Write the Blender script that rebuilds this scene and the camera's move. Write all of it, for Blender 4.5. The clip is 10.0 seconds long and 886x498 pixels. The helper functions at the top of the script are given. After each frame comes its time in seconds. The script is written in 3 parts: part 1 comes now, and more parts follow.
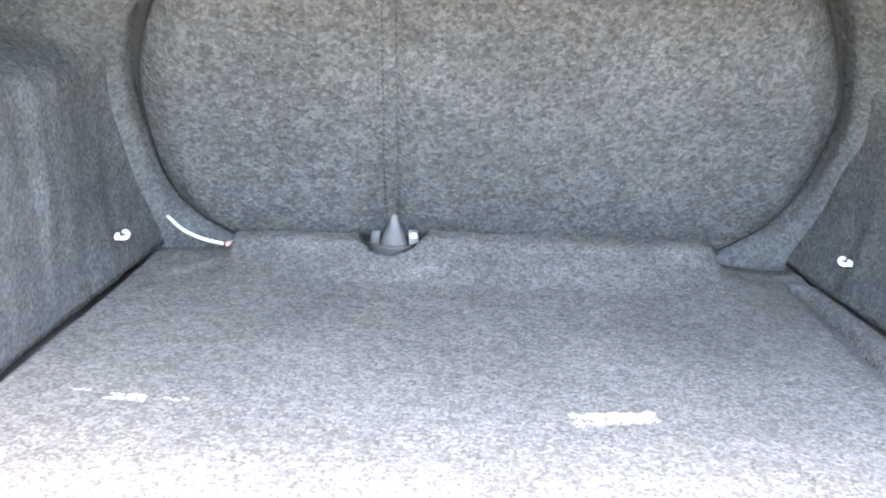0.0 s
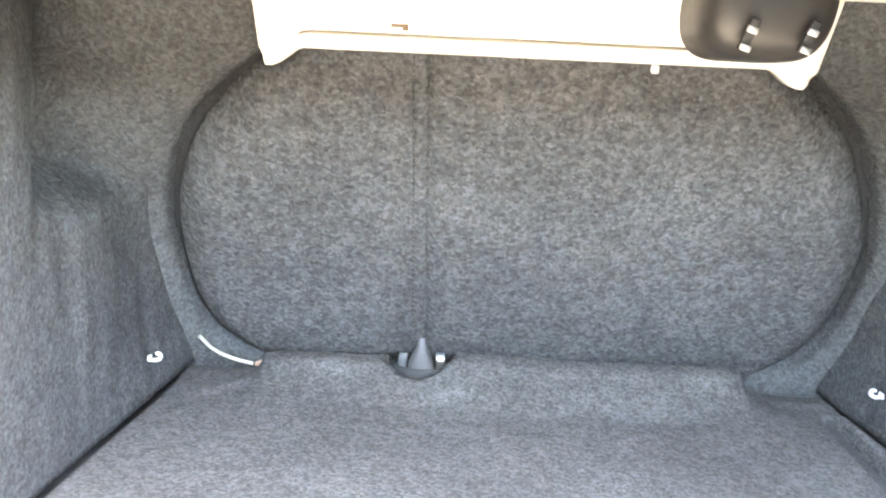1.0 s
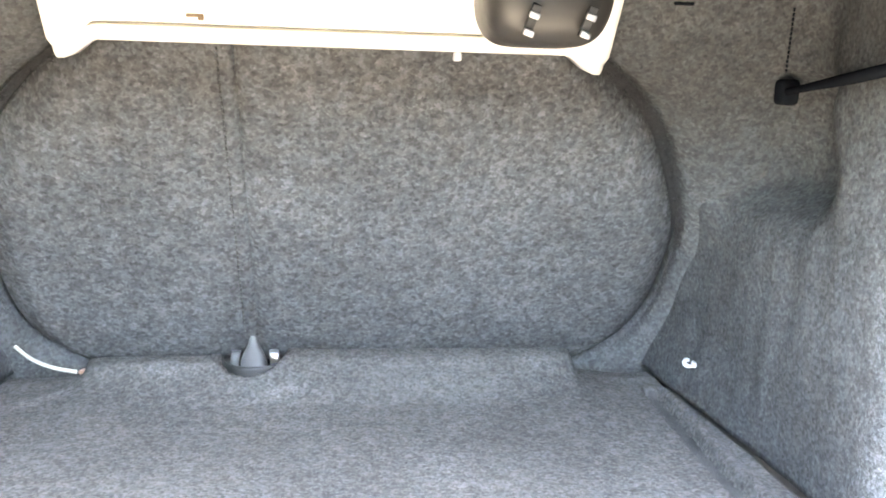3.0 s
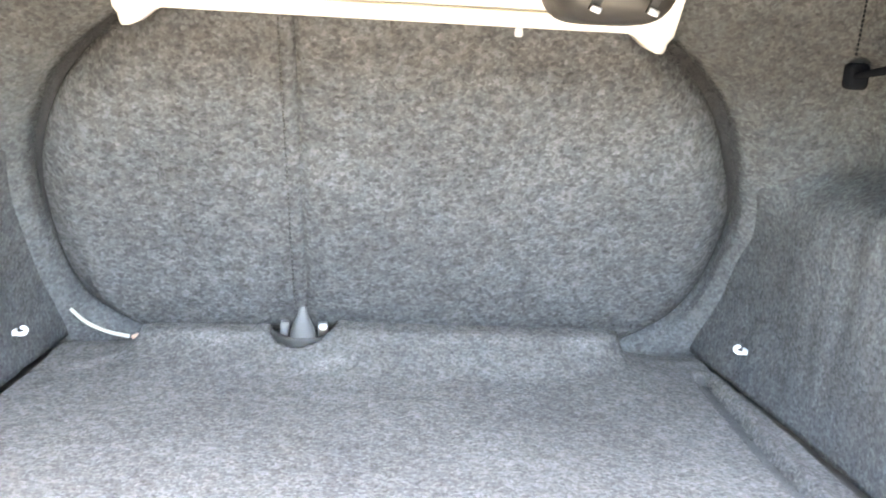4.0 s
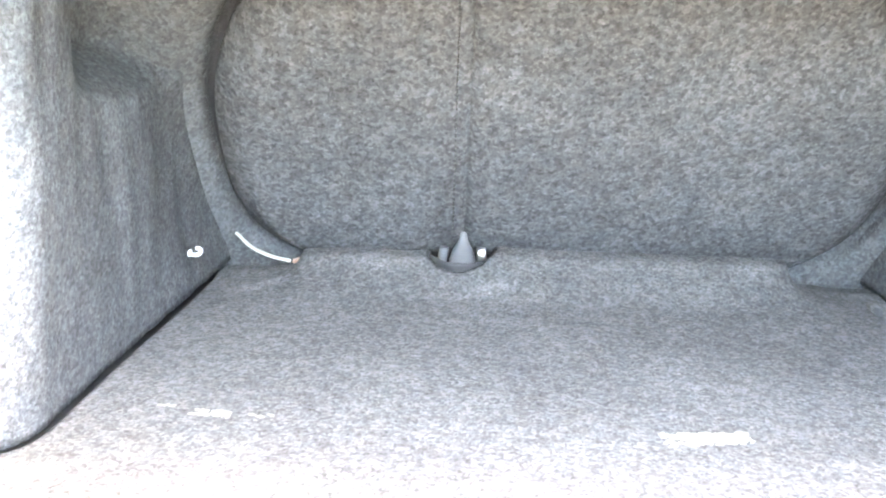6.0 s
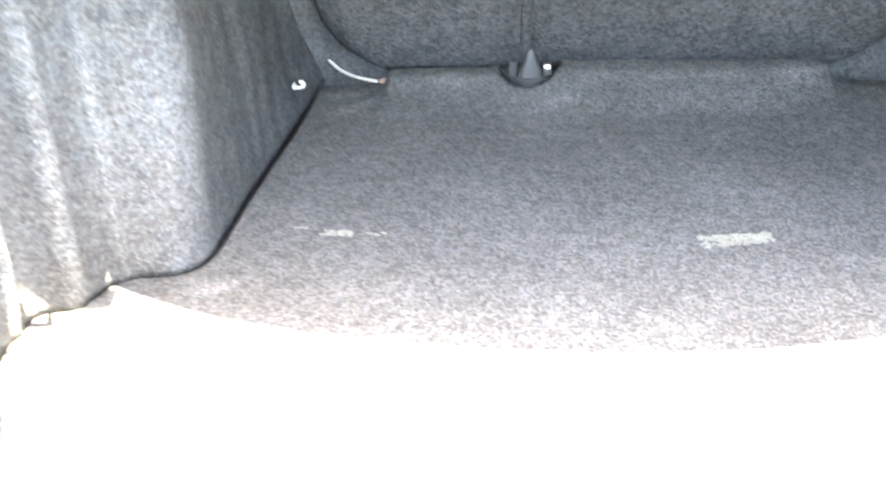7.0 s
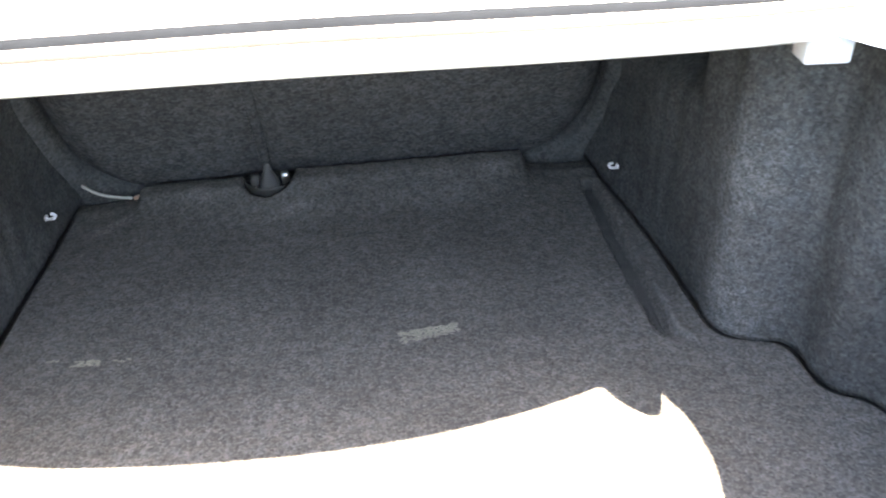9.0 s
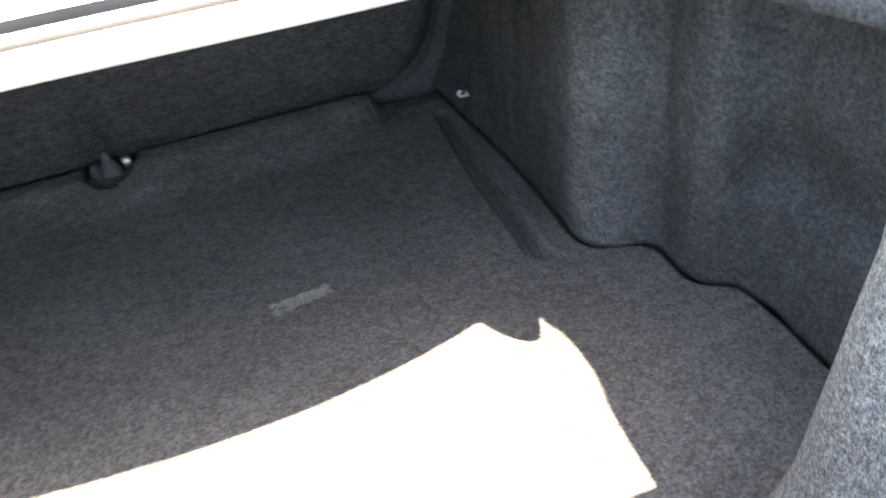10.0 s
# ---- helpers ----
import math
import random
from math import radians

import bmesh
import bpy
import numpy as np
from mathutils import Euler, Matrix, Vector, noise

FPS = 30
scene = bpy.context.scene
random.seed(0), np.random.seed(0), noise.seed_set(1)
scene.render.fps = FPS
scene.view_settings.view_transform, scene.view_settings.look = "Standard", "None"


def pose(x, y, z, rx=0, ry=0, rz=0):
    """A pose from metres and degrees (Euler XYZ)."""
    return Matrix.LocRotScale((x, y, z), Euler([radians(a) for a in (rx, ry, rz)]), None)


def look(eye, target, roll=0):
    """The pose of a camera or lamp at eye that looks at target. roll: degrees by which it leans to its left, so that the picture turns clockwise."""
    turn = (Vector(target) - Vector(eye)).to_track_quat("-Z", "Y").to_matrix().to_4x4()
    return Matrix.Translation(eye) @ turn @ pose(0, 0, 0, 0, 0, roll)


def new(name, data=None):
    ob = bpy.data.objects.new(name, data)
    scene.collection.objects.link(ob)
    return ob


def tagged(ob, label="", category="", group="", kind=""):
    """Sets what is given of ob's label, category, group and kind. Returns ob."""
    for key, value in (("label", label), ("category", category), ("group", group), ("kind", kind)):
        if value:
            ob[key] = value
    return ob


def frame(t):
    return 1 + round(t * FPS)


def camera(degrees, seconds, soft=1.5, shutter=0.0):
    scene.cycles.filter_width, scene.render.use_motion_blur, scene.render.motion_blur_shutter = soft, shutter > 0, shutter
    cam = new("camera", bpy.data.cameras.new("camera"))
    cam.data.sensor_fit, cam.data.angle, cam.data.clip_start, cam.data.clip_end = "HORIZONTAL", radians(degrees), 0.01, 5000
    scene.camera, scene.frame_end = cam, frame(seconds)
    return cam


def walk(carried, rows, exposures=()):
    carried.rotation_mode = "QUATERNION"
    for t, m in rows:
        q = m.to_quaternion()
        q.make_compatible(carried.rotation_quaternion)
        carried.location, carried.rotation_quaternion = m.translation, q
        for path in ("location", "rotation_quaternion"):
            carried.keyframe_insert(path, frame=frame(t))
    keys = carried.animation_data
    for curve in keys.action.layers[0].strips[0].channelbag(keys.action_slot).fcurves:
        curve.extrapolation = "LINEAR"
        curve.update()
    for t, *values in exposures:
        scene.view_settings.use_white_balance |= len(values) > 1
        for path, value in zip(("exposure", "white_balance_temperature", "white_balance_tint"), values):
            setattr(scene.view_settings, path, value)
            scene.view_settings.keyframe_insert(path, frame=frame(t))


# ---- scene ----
cam = camera(54.0, 10.0, soft=1.9, shutter=0.25)
PATH = [
    (0, (-0.083, 0.047, 0.421), (-0.041, 1.949, -0.196), 2.5),
    (0.5, (-0.088, 0.049, 0.438), (-0.049, 1.951, -0.178), 2.1),
    (1, (-0.088, 0.042, 0.465), (-0.114, 2.0, 0.057), 2.7),
    (1.5, (-0.119, 0.036, 0.483), (-0.256, 1.996, 0.105), 1.4),
    (2, (-0.119, 0.052, 0.488), (-0.153, 2.012, 0.094), 1.6),
    (2.5, (-0.054, 0.043, 0.482), (0.138, 1.992, 0.079), 2.3),
    (2.7, (-0.015, 0.033, 0.461), (0.24, 1.977, 0.068), 1.8),
    (3.8, (-0.013, 0.039, 0.454), (0.17, 1.981, 0.015), 2.6),
    (4, (-0.032, 0.039, 0.454), (0.131, 1.98, 0.002), 3.1),
    (4.5, (-0.043, 0.049, 0.455), (0.068, 1.977, -0.063), 3.8),
    (5, (-0.079, 0.055, 0.463), (-0.027, 1.981, -0.073), 2.5),
    (5.2, (-0.091, 0.057, 0.456), (-0.06, 1.983, -0.082), 1.9),
    (6.3, (-0.146, 0.051, 0.405), (-0.204, 1.948, -0.224), 1.3),
    (6.5, (-0.142, 0.02, 0.413), (-0.206, 1.868, -0.35), -0.1),
    (6.8, (-0.142, -0.038, 0.479), (-0.24, 1.69, -0.524), -0.7),
    (7, (-0.154, -0.084, 0.574), (-0.316, 1.584, -0.517), -2.8),
    (7.5, (-0.201, -0.15, 0.683), (-0.491, 1.51, -0.394), -6.1),
    (7.7, (-0.174, -0.146, 0.708), (-0.51, 1.501, -0.374), -6.8),
    (8, (-0.14, -0.152, 0.719), (-0.447, 1.508, -0.354), -5.6),
    (8.3, (-0.091, -0.145, 0.736), (-0.25, 1.524, -0.354), -3.9),
    (8.5, (-0.037, -0.157, 0.745), (-0.077, 1.518, -0.347), -1.7),
    (9, (0.027, -0.179, 0.783), (0.212, 1.495, -0.296), -2.2),
    (9.5, (0.097, -0.247, 0.808), (0.218, 1.407, -0.311), -5.9),
    (10, (0.091, -0.153, 0.783), (0.465, 1.386, -0.439), -8.4),
]
EXPOSURE = [(0.0, 7.57, 8300, 10), (1.0, 7.57, 8700, 10), (2.7, 7.56, 8700, 10), (3.8, 7.77, 8900, 10), (5.2, 7.93, 9100, 10), (6.5, 7.58, 8700, 10), (7.2, 6.72, 8700, 10), (8.0, 5.7, 8700, 10), (8.5, 5.45, 8500, 10), (9.0, 5.17, 8500, 10), (10.0, 4.52, 8500, 10)]
walk(cam, [(t, look(eye, target, roll)) for t, eye, target, roll in PATH], EXPOSURE)

# ---- world and sun ----
SUN = Vector((0.143, -0.15, 0.535)).normalized()
world = bpy.data.worlds.new("sky")
scene.world = world
world.use_nodes = True
wn = world.node_tree.nodes
sky = wn.new("ShaderNodeTexSky")
sky.sky_type = "NISHITA"
sky.sun_disc = False
sky.sun_elevation = math.asin(SUN.z)
sky.sun_rotation = math.atan2(SUN.x, SUN.y)
wn["Background"].inputs["Strength"].default_value = 0.12
world.node_tree.links.new(sky.outputs[0], wn["Background"].inputs["Color"])
sun_data = bpy.data.lights.new("sun", "SUN")
sun_data.energy, sun_data.angle, sun_data.color = 3.2, radians(0.5), (1.0, 0.95, 0.88)
sun = new("sun", sun_data)
sun.matrix_world = look((0.0, 0.0, 3.0), Vector((0.0, 0.0, 3.0)) - SUN)


# ---- materials ----
def nodes_of(name):
    m = bpy.data.materials.new(name)
    m.use_nodes = True
    t = m.node_tree
    return m, t, t.nodes["Principled BSDF"]


def add(t, kind, **values):
    n = t.nodes.new(kind)
    for key, value in values.items():
        n.inputs[key.replace("_", " ")].default_value = value
    return n


def ramp(t, source, stops):
    r = t.nodes.new("ShaderNodeValToRGB")
    e = r.color_ramp.elements
    e[0].position, e[0].color = stops[0][0], (*stops[0][1], 1)
    e[1].position, e[1].color = stops[-1][0], (*stops[-1][1], 1)
    for p, c in stops[1:-1]:
        e.new(p).color = (*c, 1)
    t.links.new(source, r.inputs[0])
    return r.outputs[0]


def mix(t, a, b, factor, mode="MIX"):
    m = t.nodes.new("ShaderNodeMix")
    m.data_type, m.blend_type = "RGBA", mode
    for socket, v in ((m.inputs[6], a), (m.inputs[7], b), (m.inputs[0], factor)):
        if hasattr(v, "links"):
            t.links.new(v, socket)
        else:
            socket.default_value = (*v, 1) if isinstance(v, tuple) else v
    return m.outputs[2]


def carpet(name, base, size, tint, contrast=0.5, relief=0.5, fade=0.2):
    """Needle-felt trim carpet: clumps of fibre of about `size` metres, dark pits, pale flecks, and soft pressed and dusty areas."""
    m, t, p = nodes_of(name)
    where = t.nodes.new("ShaderNodeTexCoord").outputs["Object"]
    clump = add(t, "ShaderNodeTexNoise", Scale=1.15 / size, Detail=2.0, Roughness=0.6)
    tuft = add(t, "ShaderNodeTexVoronoi", Scale=1.25 / size, Randomness=1.0)
    pit = add(t, "ShaderNodeTexNoise", Scale=1.5 / size, Detail=1.0, Roughness=0.5)
    fleck = add(t, "ShaderNodeTexNoise", Scale=1.9 / size, Detail=1.0, Roughness=0.5)
    mottle = add(t, "ShaderNodeTexNoise", Scale=0.26 / size, Detail=2.0, Roughness=0.6)
    broad = add(t, "ShaderNodeTexNoise", Scale=6.0, Detail=4.0, Roughness=0.6)
    hue = add(t, "ShaderNodeTexNoise", Scale=0.35 / size, Detail=2.0, Roughness=0.6)
    shift = t.nodes.new("ShaderNodeVectorMath")
    shift.operation = "ADD"
    shift.inputs[1].default_value = (3.1, 1.7, 5.3)
    t.links.new(where, shift.inputs[0])
    for n in (clump, tuft, pit, mottle, broad):
        t.links.new(where, n.inputs["Vector"])
    for n in (fleck, hue):
        t.links.new(shift.outputs[0], n.inputs["Vector"])

    def grey(v):
        return (v, v, v)

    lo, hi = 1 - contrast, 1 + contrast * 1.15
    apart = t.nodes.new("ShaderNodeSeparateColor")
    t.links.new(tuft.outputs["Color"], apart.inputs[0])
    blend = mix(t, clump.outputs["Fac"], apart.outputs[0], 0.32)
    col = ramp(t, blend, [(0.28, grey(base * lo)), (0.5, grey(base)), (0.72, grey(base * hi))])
    for n, stops in (
        (pit, [(0.60, grey(1.0)), (0.70, grey(1 - 0.75 * contrast))]),
        (fleck, [(0.60, grey(1.0)), (0.72, grey(1 + 0.9 * contrast))]),
        (mottle, [(0.36, grey(1 - 0.30 * contrast)), (0.64, grey(1 + 0.30 * contrast))]),
        (broad, [(0.35, grey(1 - fade)), (0.65, grey(1.0))]),
        (hue, [(0.36, (1.03, 0.995, 0.97)), (0.64, (0.975, 1.0, 1.02))]),
    ):
        col = mix(t, col, ramp(t, n.outputs["Fac"], stops), 1.0, "MULTIPLY")
    col = mix(t, col, tint, 1.0, "MULTIPLY")
    lightened = t.nodes.new("ShaderNodeAttribute")
    lightened.attribute_name = "wear_and_light"
    # mask of wear and painted light: fine pale fibres with dark gaps between them
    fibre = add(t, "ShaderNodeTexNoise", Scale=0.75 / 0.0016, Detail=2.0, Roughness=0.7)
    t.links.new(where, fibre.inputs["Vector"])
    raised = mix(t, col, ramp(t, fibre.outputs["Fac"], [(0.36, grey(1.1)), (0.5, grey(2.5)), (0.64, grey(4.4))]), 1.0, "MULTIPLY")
    col = mix(t, col, raised, lightened.outputs["Fac"])
    t.links.new(col, p.inputs["Base Color"])
    p.inputs["Roughness"].default_value = 0.95
    p.inputs["Specular IOR Level"].default_value = 0.05
    b = add(t, "ShaderNodeBump", Strength=relief, Distance=0.004)
    t.links.new(blend, b.inputs["Height"])
    t.links.new(b.outputs[0], p.inputs["Normal"])
    return m


def plain(name, colour, rough, metal=0.0, grain=60.0, vary=0.12, relief=0.05, coat=0.0):
    m, t, p = nodes_of(name)
    where = t.nodes.new("ShaderNodeTexCoord").outputs["Object"]
    n = add(t, "ShaderNodeTexNoise", Scale=grain, Detail=5.0, Roughness=0.65)
    n2 = add(t, "ShaderNodeTexNoise", Scale=grain / 9, Detail=3.0)
    t.links.new(where, n.inputs["Vector"])
    t.links.new(where, n2.inputs["Vector"])
    both = mix(t, n.outputs["Fac"], n2.outputs["Fac"], 0.5)
    lo = tuple(c * (1 - vary) for c in colour)
    hi = tuple(min(1.0, c * (1 + vary)) for c in colour)
    t.links.new(ramp(t, both, [(0.35, lo), (0.65, hi)]), p.inputs["Base Color"])
    t.links.new(ramp(t, both, [(0.3, (rough * 0.85,) * 3), (0.7, (min(1, rough * 1.2),) * 3)]), p.inputs["Roughness"])
    p.inputs["Metallic"].default_value = metal
    p.inputs["Coat Weight"].default_value = coat
    b = add(t, "ShaderNodeBump", Strength=relief, Distance=0.001)
    t.links.new(both, b.inputs["Height"])
    t.links.new(b.outputs[0], p.inputs["Normal"])
    return m


CARPET_FLOOR = carpet("floor_carpet", 0.085, 0.0050, (1.02, 1.0, 0.975), 0.36)
CARPET_SEAT = carpet("seat_carpet", 0.079, 0.0070, (0.985, 1.0, 1.02), 0.37)
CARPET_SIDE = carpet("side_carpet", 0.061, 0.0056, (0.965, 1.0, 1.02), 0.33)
CARPET_FLANGE = carpet("flange_carpet", 0.073, 0.0060, (0.965, 1.0, 1.02), 0.30)
SKY_BLOCK = plain("rendered_wall", (0.30, 0.28, 0.25), 0.9, grain=6, vary=0.15, relief=0.3)
PAINT = plain("white_paint", (0.8, 0.79, 0.76), 0.28, grain=30, vary=0.02, relief=0.01, coat=0.6)
PRIMER = plain("primer_white", (0.78, 0.75, 0.68), 0.5, grain=40, vary=0.05, relief=0.03)
WHITE_PLASTIC = plain("white_plastic", (0.5, 0.5, 0.51), 0.4, grain=80, vary=0.03)
DARK_PLASTIC = plain("dark_plastic", (0.027, 0.025, 0.023), 0.42, grain=150, vary=0.1)
BLACK_PLASTIC = plain("black_plastic", (0.018, 0.018, 0.018), 0.5, grain=120)
GREY_PLASTIC = plain("grey_plastic", (0.05, 0.052, 0.054), 0.5, grain=120)
LIGHT_GREY = plain("light_grey_plastic", (0.08, 0.082, 0.084), 0.4, grain=90, vary=0.05)
SLATE_PLASTIC = plain("slate_plastic", (0.016, 0.018, 0.021), 0.5, grain=120)
STEEL = plain("bare_steel", (0.46, 0.46, 0.46), 0.38, 1.0, grain=200)
BRASS = plain("brown_clip", (0.12, 0.075, 0.04), 0.45, grain=100)
CABLE = plain("pale_cable", (0.40, 0.38, 0.33), 0.45, grain=200, vary=0.08)
COPPER = plain("copper_cap", (0.5, 0.3, 0.22), 0.4, grain=150)
FOLD = plain("beige_line", (0.3, 0.26, 0.2), 0.7, grain=150)
PALE = plain("pale_residue", (0.155, 0.149, 0.125), 0.95, grain=420, vary=0.4, relief=0.5)
PAN = plain("black_pan", (0.012, 0.012, 0.013), 0.8, grain=40)
CREASE_DARK = plain("crease_dark", (0.040, 0.040, 0.040), 0.95, grain=300, vary=0.4, relief=0.5)
CEILING_FELT = plain("ceiling_felt", (0.045, 0.045, 0.046), 0.95, grain=300, vary=0.4, relief=0.5)
FELT_DARK = plain("dark_felt", (0.024, 0.024, 0.025), 0.95, grain=300, vary=0.4, relief=0.5)
SEALANT = plain("brown_sealant", (0.009, 0.0085, 0.0075), 0.9, grain=90)
SEAL = plain("matt_seal", (0.0085, 0.0098, 0.0122), 1.0, grain=90)
SEAL.node_tree.nodes["Principled BSDF"].inputs["Specular IOR Level"].default_value = 0.0
RUBBER = plain("black_rubber", (0.02, 0.02, 0.02), 0.6, grain=90)
ASPHALT = plain("asphalt", (0.06, 0.06, 0.06), 0.9, grain=70, vary=0.4, relief=0.5)


# ---- building helpers ----
def smooth(x, a, b):
    u = min(1.0, max(0.0, (x - a) / (b - a)))
    return u * u * (3 - 2 * u)


def obj(name, bm, material, shade=True):
    me = bpy.data.meshes.new(name)
    bmesh.ops.recalc_face_normals(bm, faces=bm.faces)
    bm.to_mesh(me)
    bm.free()
    me.materials.append(material)
    if shade:
        me.polygons.foreach_set("use_smooth", [True] * len(me.polygons))
    return new(name, me)


def part(name, bm, material, parent, label="", shade=True):
    ob = obj(name, bm, material, shade)
    ob.parent = parent
    if label:
        tagged(ob, label)
    return ob


def grid(rows, close=False, bm=None):
    """A sheet through rows of points."""
    bm = bm or bmesh.new()
    v = [[bm.verts.new(p) for p in row] for row in rows]
    n = len(v[0])
    for a, b in zip(v, v[1:]):
        for i in range(n if close else n - 1):
            j = (i + 1) % n
            bm.faces.new((a[i], a[j], b[j], b[i]))
    return bm


def block(sx, sy, sz, centre=(0, 0, 0), bevel=0.003, turn=None, taper=1.0, bm=None):
    """A box with rounded edges; taper scales its lower face."""
    b = bmesh.new()
    bmesh.ops.create_cube(b, size=1.0)
    for v in b.verts:
        k = taper if v.co.z < 0 else 1.0
        v.co = Vector((v.co.x * sx * k, v.co.y * sy * k, v.co.z * sz))
    if bevel:
        bmesh.ops.bevel(b, geom=b.edges[:], offset=bevel, segments=3, affect="EDGES", profile=0.5)
    m = Matrix.Translation(centre) @ (turn or Matrix())
    bmesh.ops.transform(b, matrix=m, verts=b.verts)
    if bm is None:
        return b
    me = bpy.data.meshes.new("scratch")
    b.to_mesh(me)
    b.free()
    bm.from_mesh(me)
    bpy.data.meshes.remove(me)
    return bm


def tube(points, radius, sides=10, bm=None, ends=True):
    """A round bar along points; radius may be a list."""
    bm = bm or bmesh.new()
    pts = [Vector(p) for p in points]
    rings = []
    side = None
    for i, p in enumerate(pts):
        d = (pts[min(i + 1, len(pts) - 1)] - pts[max(i - 1, 0)]).normalized()
        if side is None:
            side = d.orthogonal().normalized()
        side = (side - d * side.dot(d)).normalized()
        up = d.cross(side)
        r = radius[i] if isinstance(radius, (list, tuple)) else radius
        rings.append([bm.verts.new(p + r * (math.cos(a) * side + math.sin(a) * up)) for a in [2 * math.pi * k / sides for k in range(sides)]])
    for a, b in zip(rings, rings[1:]):
        for i in range(sides):
            j = (i + 1) % sides
            bm.faces.new((a[i], a[j], b[j], b[i]))
    if ends:
        bm.faces.new(rings[0][::-1])
        bm.faces.new(rings[-1])
    return bm


def curve(points, n):
    """n + 1 points of a smooth curve through the given ones."""
    p = [Vector(q) for q in points]
    p = [2 * p[0] - p[1]] + p + [2 * p[-1] - p[-2]]
    out = []
    for k in range(n + 1):
        u = k / n * (len(p) - 3)
        i = min(int(u), len(p) - 4)
        f = u - i
        a, b, c, d = p[i : i + 4]
        out.append(0.5 * (2 * b + (c - a) * f + (2 * a - 5 * b + 4 * c - d) * f * f + (3 * b - a - 3 * c + d) * f**3))
    return out


def rounded_plan(points, radii, step=0.012):
    """A plan line with its corners rounded, cut into short pieces."""
    p = [Vector(q) for q in points]
    line = [p[0]]
    for i in range(1, len(p) - 1):
        a, b, c = p[i - 1 : i + 2]
        r = min(radii[i - 1], (a - b).length * 0.48, (c - b).length * 0.48)
        s, e = b + (a - b).normalized() * r, b + (c - b).normalized() * r
        line += [s.lerp(b, u).lerp(b.lerp(e, u), u) for u in [k / 6 for k in range(7)]]
    line.append(p[-1])
    out = [line[0]]
    for a, b in zip(line, line[1:]):
        k = max(1, int((b - a).length / step))
        out += [a.lerp(b, (j + 1) / k) for j in range(k)]
    return out


def width_at(plan, y):
    """The widest plan x at a depth y."""
    best = None
    for (x0, y0), (x1, y1) in zip(plan, plan[1:]):
        if min(y0, y1) <= y <= max(y0, y1) and y0 != y1:
            x = x0 + (x1 - x0) * (y - y0) / (y1 - y0)
            best = x if best is None else max(best, x)
    return best if best is not None else plan[0][0]


# ---- the plan: half widths of the boot by depth, on its two sides ----
PLAN_RIGHT = [(0.485, 1.37), (0.485, 1.24), (0.497, 1.12), (0.510, 1.0), (0.513, 0.86), (0.512, 0.735), (0.604, 0.708), (0.608, 0.607), (0.660, 0.577), (0.668, 0.50), (0.668, 0.285), (0.590, 0.210), (0.455, 0.165), (0.440, 0.05), (0.45, -0.14)]
PLAN_LEFT = [(0.484, 1.37), (0.484, 1.24), (0.502, 1.0), (0.519, 0.738), (0.612, 0.727), (0.634, 0.672), (0.688, 0.655), (0.697, 0.45), (0.697, 0.285), (0.620, 0.235), (0.497, 0.20), (0.470, 0.05), (0.46, -0.14)]
RADII = [0.05, 0.05, 0.10, 0.025, 0.03, 0.025, 0.05, 0.04, 0.04, 0.03, 0.05]
RADII_RIGHT = [0.05, 0.06, 0.06, 0.06, 0.06] + RADII[3:]
PLAN_RIGHT = [(x + 0.005, y) for x, y in PLAN_RIGHT]
PLAN_LEFT = [(x + 0.002 + 0.008 * smooth(y, 0.6, 0.75), y) for x, y in PLAN_LEFT]
SEAT_DIR = Vector((0, -0.265, 0.41)).normalized()
SEAT_OUT = Vector((0, -0.41, -0.265)).normalized()
SPLIT_X = -0.126


def seat_point(x, z, out=0.0):
    """A point of the seat backs' plane, moved out of it towards the boot."""
    return Vector((x, 1.30 - (z - 0.05) * 0.265 / 0.41, z)) + out * SEAT_OUT


def oval(z, side=-1):
    """Half width of the opening behind the seats at a height; it closes in a little more on the wide seat's side."""
    if z >= 0.2:
        return 0.475 * (1 - (0.035 * smooth(z, 0.2, 0.34) if side > 0 else 0.0)) * max(0.0, 1 - ((z - 0.2) / 0.33) ** 2.2) ** (1 / 2.2)
    return 0.475 * max(0.0, 1 - ((0.2 - z) / 0.23) ** 4) ** 0.25


# ---- ground and shell ----
bm = bmesh.new()
bmesh.ops.create_grid(bm, x_segments=2, y_segments=2, size=400.0, matrix=Matrix.Translation((0, 0, -0.62)))
tagged(obj("ground", bm, ASPHALT, False), "grey asphalt ground under the car", "ground", kind="structure")

bm = block(1.56, 1.75, 0.03, (0, 0.68, -0.06), 0.004)
tagged(obj("floor", bm, PAN), "black painted metal boot floor pan", "floor", kind="structure")


def crease_x(y):
    return 0.450 + 0.05 * max(0.0, y - 1.0) + 0.02 * (1 - smooth(y, 0.735, 0.77))


